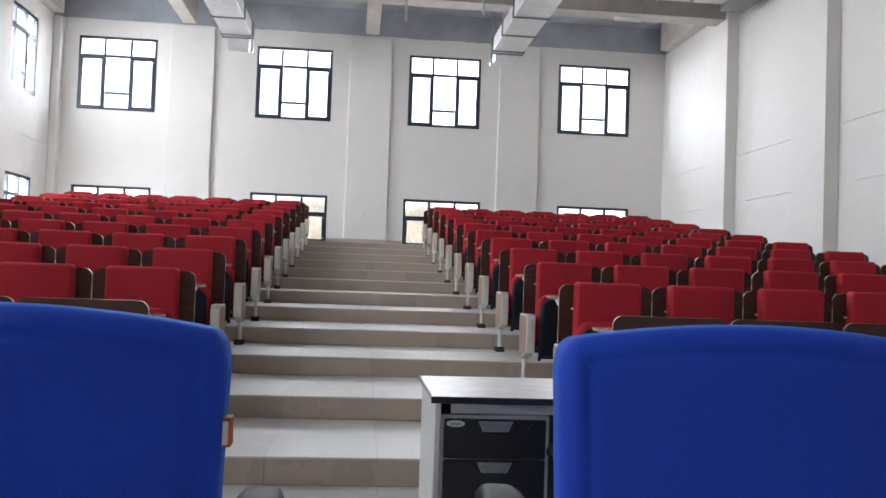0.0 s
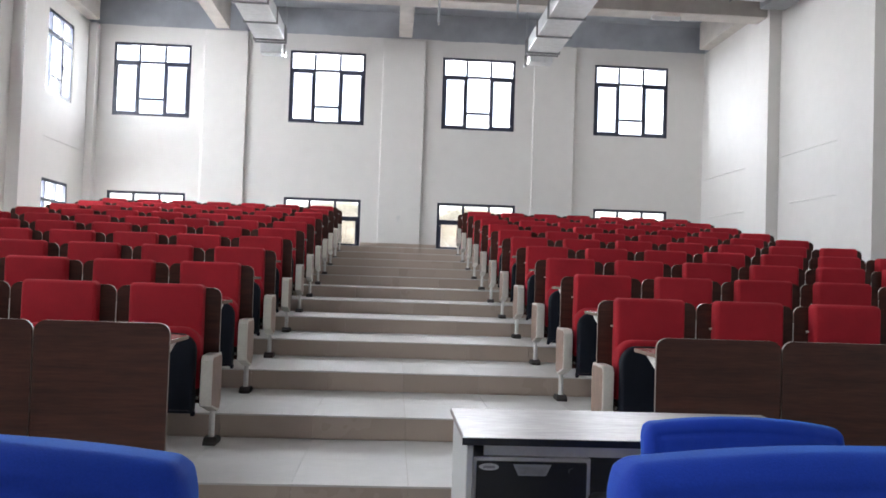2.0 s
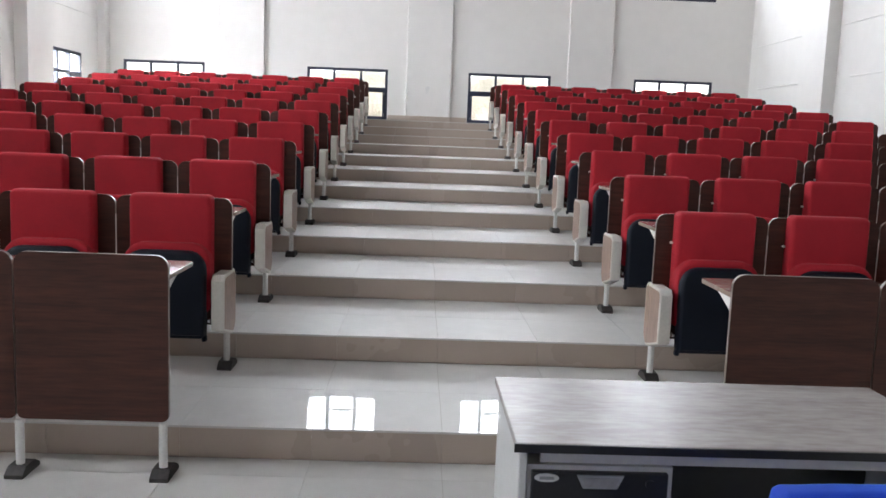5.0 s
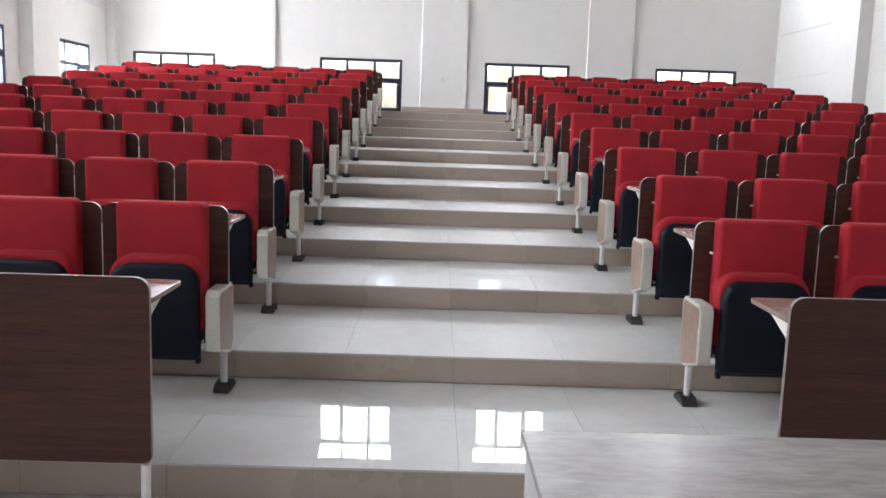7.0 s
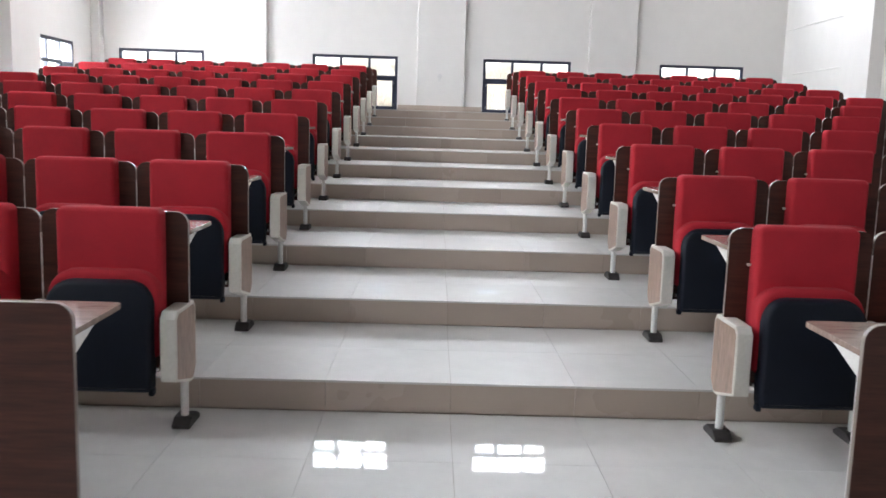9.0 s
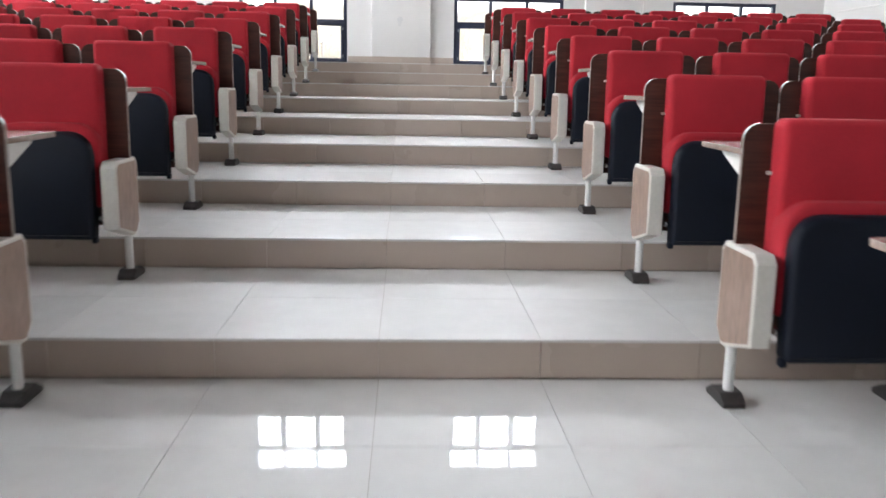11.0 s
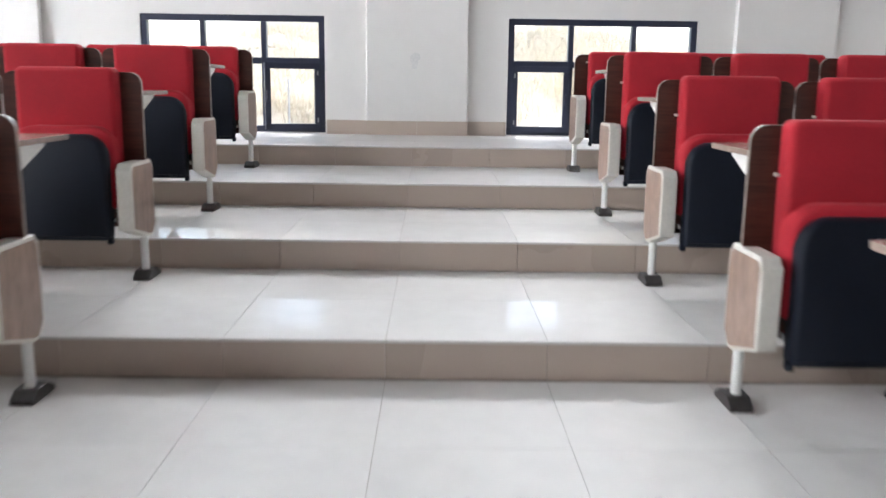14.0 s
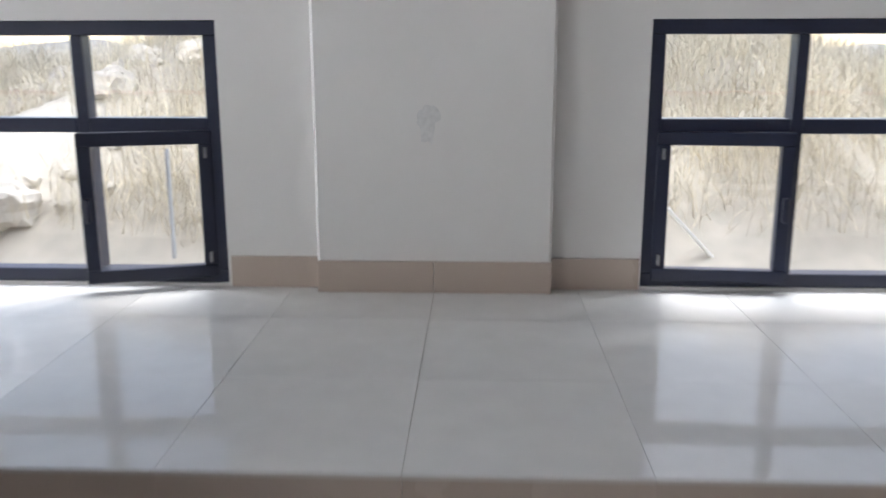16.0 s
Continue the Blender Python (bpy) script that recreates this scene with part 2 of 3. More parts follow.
back_holes = [(a, b, *LOW_Z) for a, b in BACK_LOW] + [(a, b, *HIGH_Z) for a, b in BACK_HIGH]
structure("wall_back", holed(-SIDE - 0.25, SIDE + 0.25, 0.0, TOP, back_holes, BACK, BACK + 0.25, 'x'), PLASTER, "white plastered back wall with two tiers of windows", "wall")
left_holes = [(a, b, *LOW_Z) for a, b in LEFT_BAYS if a > 8] + [(a, b, *HIGH_Z) for a, b in LEFT_BAYS]
structure("wall_left", holed(FRONT, BACK, 0.0, TOP, left_holes, -SIDE - 0.25, -SIDE, 'y'), PLASTER, "white plastered side wall with two tiers of windows", "wall")
structure("wall_right", holed(FRONT, BACK, 0.0, TOP, [], SIDE, SIDE + 0.25, 'y'), PLASTER, "white plastered windowless side wall", "wall")
structure("wall_front", holed(-SIDE - 0.25, SIDE + 0.25, -0.1, SLAB, [], FRONT - 0.25, FRONT, 'x'), PLASTER, "plain white plastered wall closing the hall", "wall")
for a, b in PILASTERS:
    structure("pilaster", box(a, b, BACK - 0.07, BACK - 0.002, DECK, TOP - 0.02, 0.012), PLASTER, "white plastered pilaster on the back wall", "pilaster")
smudge = bmesh.new()
ring = [smudge.verts.new((-0.03 + (0.055 + 0.028 * noise.noise(Vector((math.cos(a), math.sin(a), 2.0)) * 1.7)) * math.cos(a) * (1.0 if math.sin(a) > 0 else 0.6), BACK - 0.0706, DECK + 0.70 + (0.075 + 0.05 * noise.noise(Vector((math.cos(a), math.sin(a), 9.0)) * 1.5)) * math.sin(a))) for a in [radians(k * 15) for k in range(24)]]
smudge.faces.new(ring)
tagged(part("scuff_mark", smudge, SCUFF), "faint grey scuff on the white pilaster", "stain", kind="structure")
for s in (-1, 1):
    for a, b in PIERS:
        x0, x1 = sorted((s * (SIDE - 0.23), s * (SIDE - 0.002)))
        structure("pilaster", box(x0, x1, a, b, 0.0, TOP - 0.02, 0.004), PLASTER, "white plastered pilaster on a side wall", "pilaster")
# faint plaster ledges between the piers of the windowless side
for a, b in ((12.052, BACK - 0.004), (8.522, 11.048), (4.822, 7.518)):
    structure("trim", box(SIDE - 0.022, SIDE - 0.003, a, b - 0.5, 2.761, 2.786, 0.004), PLASTER, "thin plaster ledge on the white wall", "trim")
    structure("trim", box(SIDE - 0.022, SIDE - 0.003, a, b, 3.651, 3.671, 0.004), PLASTER, "thin plaster ledge on the white wall", "trim")
structure("trim", box(-SIDE + 0.003, -SIDE + 0.02, 12.0, BACK - 0.004, 3.721, 3.741, 0.004), PLASTER, "thin plaster ledge on the white wall", "trim")

def ragged_edge(u0, u1, axis, d0, d1, seed):
    """The uneven trowelled top of the plaster."""
    n = int((u1 - u0) / 0.045)
    out = [(u0, TOP + 0.0005)]
    for i in range(n + 1):
        u = u0 + (u1 - u0) * i / n
        out.append((u, TOP + 0.014 + 0.022 * noise.noise(Vector((u * 1.3, seed, 0))) + 0.016 * noise.noise(Vector((u * 7.0, seed, 5)))))
    out.append((u1, TOP + 0.0005))
    return slab(out, d0, d1, 0, axis)


structure("plaster_edge", ragged_edge(-SIDE, SIDE, 'y', BACK + 0.001, BACK + 0.0295, 1.0), PLASTER, "ragged upper edge of the white plaster", "trim")
structure("pilaster", box(-SIDE + 0.002, -SIDE + 0.17, BACK - 0.24, BACK - 0.002, DECK, TOP - 0.02, 0.01), PLASTER, "narrow white plastered pier in the hall's corner", "pilaster")

# bare concrete band above the plaster, beams and slab
for x0, x1, y0, y1 in ((-SIDE - 0.25, SIDE + 0.25, BACK + 0.03, BACK + 0.25), (-SIDE - 0.25, -SIDE - 0.03, FRONT, BACK + 0.029), (SIDE + 0.03, SIDE + 0.25, FRONT, BACK + 0.029)):
    structure("wall_top_band", box(x0, x1, y0, y1, TOP, SLAB), CONCRETE, "unplastered grey concrete band above a wall", "wall")
structure("ceiling", box(-SIDE - 0.25, SIDE + 0.25, FRONT, BACK + 0.25, SLAB, SLAB + 0.15), CONCRETE, "bare concrete ceiling slab", "ceiling")
for y in (11.15, 7.6, 4.05, 0.5, -3.05, -6.6):
    structure("ceiling_beam", box(-SIDE + 0.001, SIDE - 0.001, y, y + 0.45, 6.315, SLAB - 0.001, 0.01), SOFFIT, "bare concrete beam across the hall", "beam")
    hi = min(y + 3.55, BACK + 0.03)
    for x in ((-4.05, 0.0) if y > 11 else (-4.05, 0.0, 4.05)):
        structure("ceiling_beam", box(x - 0.15, x + 0.15, y + 0.452, hi - 0.002, 6.585, SLAB - 0.001, 0.01), SOFFIT, "bare concrete secondary ceiling beam", "beam")
    for s in (-1, 1):
        x0, x1 = sorted((s * (SIDE + 0.03), s * (SIDE - 0.25)))
        structure("ceiling_beam", box(x0, x1, y + 0.452, hi - 0.002, TOP + 0.002, SLAB - 0.001, 0.01), SOFFIT, "bare concrete beam along a side wall", "beam")


# ---- windows ----
def bars(w, h, t0, t1, pieces):
    bm = bmesh.new()
    for x0, x1, z0, z1 in pieces:
        box(x0, x1, t0, t1, z0, z1, 0.004, bm)
    return bm


def pane(w, x0, x1, z0, z1, y=0.045):
    g = part("pane", box(x0 - 0.008, x1 + 0.008, y, y + 0.006, z0 - 0.008, z1 + 0.008), GLASS, w)
    g.visible_shadow = False
    return g


def sash(w, x0, x1, z0, z1, hinge=0.0, angle=0.0):
    """A thick-framed opening light with its pane and handle; turned about its hinge edge."""
    f, d = 0.055, 0.05
    bm = bars(0, 0, 0.0, d, [(x0, x1, z0, z0 + f), (x0, x1, z1 - f, z1), (x0, x0 + f, z0 + f, z1 - f), (x1 - f, x1, z0 + f, z1 - f)])
    s = part("sash", bm, ALU, w)
    g = part("pane", box(x0 + f - 0.008, x1 - f + 0.008, 0.022, 0.028, z0 + f - 0.008, z1 - f + 0.008), GLASS, s)
    g.visible_shadow = False
    hx = x0 + f / 2 if angle >= 0 else x1 - f / 2
    if angle:
        hx = x0 + f / 2 if hinge > (x0 + x1) / 2 else x1 - f / 2
    part("handle", box(hx - 0.012, hx + 0.012, -0.03, -0.001, (z0 + z1) / 2 - 0.05, (z0 + z1) / 2 + 0.05, 0.005), ALU, s)
    side = x1 - f / 2 if hx < (x0 + x1) / 2 else x0 + f / 2
    for z in (z0 + 0.09, z1 - 0.09):
        part("hinge", box(side - 0.007, side + 0.007, -0.010, -0.001, z - 0.022, z + 0.022, 0.002), HANDLE, s, "small metal hinge")
    if angle:
        piv = Matrix.Translation((hinge, 0, 0))
        s.matrix_local = piv @ Matrix.Rotation(radians(angle), 4, 'Z') @ piv.inverted()
    return s


def window(name, w, h, low, m, flip=False, ajar=0.0):
    """Local x along the wall, y out of the hall, z up, from the lower corner."""
    e = empty(name, "dark aluminium window with %s panes, bright daylight outside" % ("six" if low else "seven"), "window", kind="structure")
    F, B = 0.058, 0.085
    c1, c2 = w / 3, 2 * w / 3
    zt = h * (0.615 if low else 0.735)
    fr = [(0, w, 0, F), (0, w, h - F, h), (0, F, F, h - F), (w - F, w, F, h - F)]
    part("window_frame", bars(w, h, 0.01, 0.01 + B, fr), ALU, e)
    mul = [(c1 - 0.025, c1 + 0.025, F, h - F), (c2 - 0.025, c2 + 0.025, F, h - F)]
    part("mullion", bars(w, h, 0.012, 0.012 + B, mul), ALU, e)
    cols = [(F, c1 - 0.025), (c1 + 0.025, c2 - 0.025), (c2 + 0.025, w - F)]
    part("transom", bars(w, h, 0.012, 0.012 + B, [(a, b, zt - 0.03, zt + 0.03) for a, b in cols]), ALU, e)
    for a, b in cols:
        pane(e, a, b, zt + 0.03, h - F)
    if low:
        k = 2 if not flip else 0
        for i, (a, b) in enumerate(cols):
            if i == k:
                hinge = b if k == 2 else a
                sash(e, a - 0.015, b + 0.015, F - 0.03, zt - 0.02, hinge, ajar)
            else:
                pane(e, a, b, F, zt - 0.03)
    else:
        zl = h * 0.235
        a, b = cols[1]
        part("glazing_bar", bars(w, h, 0.012, 0.012 + B, [(a, b, zl - 0.022, zl + 0.022)]), ALU, e)
        pane(e, a, b, F, zl - 0.022), pane(e, a, b, zl + 0.022, zt - 0.03)
        for i in (0, 2):
            a, b = cols[i]
            sash(e, a - 0.012, b + 0.012, F - 0.02, zt - 0.02)
    e.matrix_basis = m
    return e


n = 0
for i, (a, b) in enumerate(BACK_LOW):
    n += 1
    window("window_%d" % n, b - a, LOW_Z[1] - LOW_Z[0], True, pose(a, BACK, LOW_Z[0]), flip=i in (2, 3), ajar=(17.0 if i == 1 else -5.0 if i == 2 else 0.0))
for a, b in BACK_HIGH:
    n += 1
    window("window_%d" % n, b - a, HIGH_Z[1] - HIGH_Z[0], False, pose(a, BACK, HIGH_Z[0]))
    window_light((a + b) / 2, BACK + 2.1, sum(HIGH_Z) / 2 + 1.2, b - a + 0.5, 3.4, 180, SKY_BACK)
# bays below y = 8 are unseen additions, lit like the others
for a, b in LEFT_BAYS:
    for low in ((True, False) if a > 8 else (False,)):
        n += 1
        z = LOW_Z if low else HIGH_Z
        window("window_%d" % n, b - a, z[1] - z[0], low, pose(-SIDE, a, z[0], 0, 0, 90), flip=False)
        window_light(-SIDE - 1.25, (a + b) / 2, sum(z) / 2 + 0.55, b - a + 1.8, z[1] - z[0] + 1.8, -90, SKY_SIDE, 30)


# ---- ducts, pipes and a lamp under the ceiling ----
def duct(x0, x1, y0, y1, z0, z1, step):
    e = empty("air_duct", "pale galvanised air duct with flanged joints under the ceiling", "air duct")
    y, first = y0, True
    while y < y1 - 0.05:
        yy = min(y + step, y1)
        part("duct_section", box(x0, x1, y + 0.012, yy - 0.012, z0, z1, 0.006), DUCT, e)
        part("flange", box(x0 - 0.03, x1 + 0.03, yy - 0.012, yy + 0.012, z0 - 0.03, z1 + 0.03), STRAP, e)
        for x in (x0 - 0.015, x1 + 0.015):
            part("hanger", rod((x, yy, z0), (x, yy, SLAB), 0.006, 6), PIPE, e)
        y = yy
    return e


d1 = duct(-3.10, -2.50, -6.0, 13.4, 5.995, 6.275, 1.2)
part("outlet", box(-3.02, -2.58, 13.41, 13.75, 5.775, 6.195, 0.01), DUCT, d1, "pale metal outlet box")
part("damper_lever", box(-2.56, -2.50, 13.5, 13.56, 5.715, 5.975, 0.01), CHROME, d1, "bright metal lever")
d2 = duct(2.55, 3.20, -6.0, 13.4, 5.995, 6.275, 1.2)
part("outlet", box(2.63, 3.12, 13.41, 13.75, 5.845, 6.195, 0.01), DUCT, d2, "pale metal outlet box")
part("damper_lever", box(2.52, 2.58, 13.45, 13.5, 5.745, 5.995, 0.01), CHROME, d2, "bright metal lever")
cross = empty("air_duct", "pale galvanised cross duct running to the side wall", "air duct")
for i in range(5):
    part("duct_section", box(3.23 + i * 0.62, 3.83 + i * 0.62, 9.9, 10.3, 6.315, 6.555, 0.006), DUCT, cross)
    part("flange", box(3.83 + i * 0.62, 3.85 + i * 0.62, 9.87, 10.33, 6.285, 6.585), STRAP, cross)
    part("hanger", rod((3.84 + i * 0.62, 10.1, 6.495), (3.84 + i * 0.62, 10.1, SLAB), 0.006, 6), PIPE, cross)
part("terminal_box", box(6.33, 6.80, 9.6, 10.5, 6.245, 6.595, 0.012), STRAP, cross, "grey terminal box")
for x, y, z in ((0.55, 10.6, 5.745), (1.95, 10.6, 5.945), (-0.4, 9.2, 5.995)):
    e = empty("drop_pipe", "thin grey vertical pipe hanging from the ceiling", "pipe")
    part("pipe", rod((x, y, z), (x, y, SLAB), 0.022, 8), PIPE, e)
    part("nozzle", rod((x, y, z - 0.05), (x, y, z), 0.014, 8), CHROME, e)
for y in (10.75, 9.4):
    e = empty("sprinkler_pipe", "long thin grey pipe under the ceiling", "pipe")
    part("pipe", rod((-6.8, y, 6.715), (6.8, y, 6.715), 0.03, 8), PIPE, e)
    for x in (-6, -2, 2, 6):
        part("hanger", rod((x, y, 6.715), (x, y, SLAB), 0.006, 6), PIPE, e)
e = empty("batten_lamp", "white batten lamp, unlit, under a concrete beam", "lamp")
part("housing", box(4.6, 5.15, 11.3, 11.4, 6.240, 6.293, 0.008), LAMPWHITE, e)
part("tube", rod((4.62, 11.35, 6.227), (5.13, 11.35, 6.227), 0.013, 8), LAMPWHITE, e)


# ---- blue chairs at the desk ----
def blue_chair(x, y, top, yaw=0, tag=False):
    """Back's rear face at y, facing away from the entrance side; top: height of the back."""
    e = empty("office_chair", "royal blue upholstered office chair with black arms" + (" and an orange tag" if tag else ""), "chair", "blue chairs at the desk")
    w, h = 0.245, 0.56
    z0 = top - h
    # cushion with a bowed crest and rounded rim
    bm = bmesh.new()
    nx, nz = 72, 56
    grid = {}
    for side in (0, 1):
        for i in range(nx + 1):
            for j in range(nz + 1):
                u, v = math.sin(math.pi / 2 * (i / nx * 2 - 1)), math.sin(math.pi / 2 * j / nz)
                crest = -0.025 * u * u - 0.010 * (max(0, abs(u) - 0.93) / 0.07) ** 2
                half = w * (1 - 0.05 * (1 - v)) * (1 - 0.028 * max(0, (v - 0.94) / 0.06) ** 2)
                px, pz = u * half, z0 + v * (h + crest)
                rim = min(1.0, (1 - abs(u)) / 0.10, (1 - v) / 0.055, v / 0.06)
                d = 0.012 + 0.030 * math.sqrt(max(0, 1 - (1 - rim) ** 2))
                inset = min((1 - abs(u)) * w, (1 - v) * h)
                d -= 0.005 * math.exp(-((inset - 0.030) / 0.006) ** 2)
                if inset < 0.030:
                    d += 0.0016 * noise.noise(Vector((px * 90 + x * 7, pz * 60, 3.0))) * math.sin(math.pi * inset / 0.03)
                bow = -0.035 * (1 - u * u) + 0.05 * (v - 0.4) ** 2
                wr = 0.0022 * noise.noise(Vector((u * 9, v * 5, side * 4 + x)))
                grid[side, i, j] = bm.verts.new((px, bow + (d if side else -d) + wr, pz))
    for side in (0, 1):
        for i in range(nx):
            for j in range(nz):
                bm.faces.new([grid[side, i, j], grid[side, i + 1, j], grid[side, i + 1, j + 1], grid[side, i, j + 1]])
    ring = [(i, 0) for i in range(nx)] + [(nx, j) for j in range(nz)] + [(i, nz) for i in range(nx, 0, -1)] + [(0, j) for j in range(nz, 0, -1)]
    for a, b in zip(ring, ring[1:] + ring[:1]):
        bm.faces.new((grid[0, a[0], a[1]], grid[0, b[0], b[1]], grid[1, b[0], b[1]], grid[1, a[0], a[1]]))
    back = part("backrest", bm, BLUE, e, smooth=True)
    seam = bmesh.new()
    for i in range(23):
        u, u2 = -0.92 + i * 0.08, -0.92 + (i + 1) * 0.08
        p, q = [(t * w * 0.96, -0.035 * (1 - t * t) + 0.016 - 0.0335, z0 + h - 0.030 - 0.027 * t * t) for t in (u, u2)]
        rod(p, q, 0.0012, 5, seam)
    part("seam", seam, BLUE, back, "stitched seam under the crest")
    if tag:
        t = part("tag", box(w - 0.004, w + 0.006, -0.012, 0.012, top - 0.150, top - 0.118, 0.001), ORANGE, back, "small orange tag at the back's edge")
        part("tag_label", box(w - 0.003, w + 0.003, -0.0135, -0.0118, top - 0.147, top - 0.122), PAPER, t)
    sz = z0 - 0.06
    part("seat", slab(round_rect(-0.24, 0.24, sz - 0.09, sz, 0.035, 0.03), 0.05, 0.52, 0.015), BLUE, e, smooth=False)
    for s in (-1, 1):
        arm = slab([(0.04, sz + 0.02), (0.04, sz + 0.08), (0.12, sz + 0.288), (0.46, sz + 0.294), (0.48, sz + 0.274), (0.44, sz + 0.262), (0.15, sz + 0.256), (0.09, sz + 0.05), (0.30, sz - 0.05), (0.28, sz - 0.08)], s * 0.254 - 0.018, s * 0.254 + 0.018, 0.004, 'x')
        arm = part("arm", arm, ARMBLACK, e)
        pad = bmesh.new()
        rows_ = []
        for i in range(9):
            k = i / 8
            half = 0.024 + 0.013 * math.sin(math.pi * min(1, k * 1.15) * 0.9)
            drop = 0.03 * max(0, k - 0.6) ** 2 / 0.16 + 0.018 * max(0, 0.3 - k) / 0.3
            ring_ = round_rect(s * 0.254 - half, s * 0.254 + half, sz + 0.292 - drop, sz + 0.328 - drop, 0.016, 0.008, 3)
            rows_.append([pad.verts.new((a, 0.15 + 0.36 * k, b)) for a, b in ring_])
        for p, q in zip(rows_, rows_[1:]):
            for i in range(len(p)):
                pad.faces.new((p[i], p[(i + 1) % len(p)], q[(i + 1) % len(p)], q[i]))
        pad.faces.new(rows_[0][::-1]), pad.faces.new(rows_[-1])
        part("arm_pad", pad, ARMBLACK, arm, smooth=True)
    part("spine", box(-0.04, 0.04, -0.02, 0.02, sz - 0.06, z0 + 0.15, 0.008), ARMBLACK, e)
    part("gas_column", rod((0, 0.27, 0.10), (0, 0.27, sz - 0.085), 0.028, 12), ARMBLACK, e)
    for k in range(5):
        a = radians(18 + 72 * k)
        ex, ey = 0.28 * math.cos(a), 0.27 + 0.28 * math.sin(a)
        leg = part("base_leg", rod((0, 0.27, 0.12), (ex, ey, 0.075), 0.026, 8, r2=0.016), ARMBLACK, e)
        part("castor", rod((ex - 0.02 * math.sin(a), ey + 0.02 * math.cos(a), 0.03), (ex + 0.02 * math.sin(a), ey - 0.02 * math.cos(a), 0.03), 0.03, 12), ARMBLACK, leg)
    e.matrix_basis = pose(x, y, 0, 0, 0, yaw)
    return e


blue_chair(-0.538, -3.69, 1.089, 1, tag=True)
blue_chair(0.328, -3.66, 1.088, -2)
blue_chair(0.742, -2.385, 0.916, -3)

# ---- desk with a drawer pedestal ----
desk = empty("office_desk", "grey wood-topped office desk with a black drawer pedestal", "desk")
DX0, DX1, DY0, DY1, DZ = 0.120, 1.367, -1.688, -1.073, 0.722
part("desktop", box(DX0, DX1, DY0, DY1, DZ - 0.022, DZ, 0.003), DESKTOP, desk, "worn grey wood-grain desktop")
part("edge_strip", box(DX0 - 0.004, DX1 + 0.004, DY0 - 0.006, DY0 - 0.0005, DZ - 0.024, DZ - 0.001), DESKDARK, desk, "black edge strip")
part("apron", box(DX0 + 0.07, DX1 - 0.05, DY0 + 0.03, DY0 + 0.05, DZ - 0.062, DZ - 0.0235), DESKGREY, desk)
part("side_panel", box(DX0 + 0.012, DX0 + 0.034, DY0 + 0.012, DY1 - 0.02, 0.0, DZ - 0.023, 0.003), DESKGREY, desk)
part("side_panel", box(DX1 - 0.034, DX1 - 0.012, DY0 + 0.012, DY1 - 0.02, 0.0, DZ - 0.023, 0.003), DESKGREY, desk)
part("modesty_panel", box(DX0 + 0.036, DX1 - 0.036, DY1 - 0.10, DY1 - 0.08, 0.18, DZ - 0.024), DESKDARK, desk)
ped = part("pedestal", box(DX0 + 0.036, DX0 + 0.42, DY0 + 0.025, DY1 - 0.12, 0.03, DZ - 0.066, 0.002), DESKGREY, desk, "grey pedestal")
for i in range(3):
    z1 = DZ - 0.078 - i * 0.142
    low = 0.136 if i < 2 else 0.22
    part("drawer_front", box(DX0 + 0.046, DX0 + 0.405, DY0 + 0.008, DY0 + 0.0245, z1 - low, z1, 0.003), DESKDARK, ped, "black drawer front")
    c = DX0 + 0.225
    out = [(c - 0.062, z1 - 0.006), (c + 0.062, z1 - 0.006), (c + 0.045, z1 - 0.042), (c - 0.045, z1 - 0.042)]
    part("handle", slab(out, DY0 + 0.001, DY0 + 0.0075, 0.001), HANDLE, ped, "grey metal recessed handle")
    # flat plate before the handle, its recess shade put into the grey
    out = [(c - 0.05, z1 - 0.012), (c + 0.05, z1 - 0.012), (c + 0.038, z1 - 0.036), (c - 0.038, z1 - 0.036)]
    part("handle_recess", slab(out, DY0 - 0.001, DY0 + 0.0008), STRAP, ped, "flat plate coloured as the handle's shaded recess")
badge = [(DX0 + 0.085 + 0.032 * math.cos(radians(a)), DZ - 0.094 + 0.011 * math.sin(radians(a))) for a in range(0, 360, 18)]
part("badge", slab(badge, DY0 + 0.003, DY0 + 0.0075), DESKGREY, ped, "small oval pale badge")
part("badge_mark", box(DX0 + 0.066, DX0 + 0.104, DY0 + 0.0018, DY0 + 0.0028, DZ - 0.098, DZ - 0.090), STRAP, ped)
part("lock", rod((DX0 + 0.355, DY0 + 0.001, DZ - 0.105), (DX0 + 0.355, DY0 + 0.0075, DZ - 0.105), 0.011, 12), DESKDARK, ped)
for x in (DX0 + 0.06, DX0 + 0.40):
    part("castor", box(x - 0.015, x + 0.015, DY0 + 0.06, DY0 + 0.10, 0.0, 0.0295), SHELL, ped)


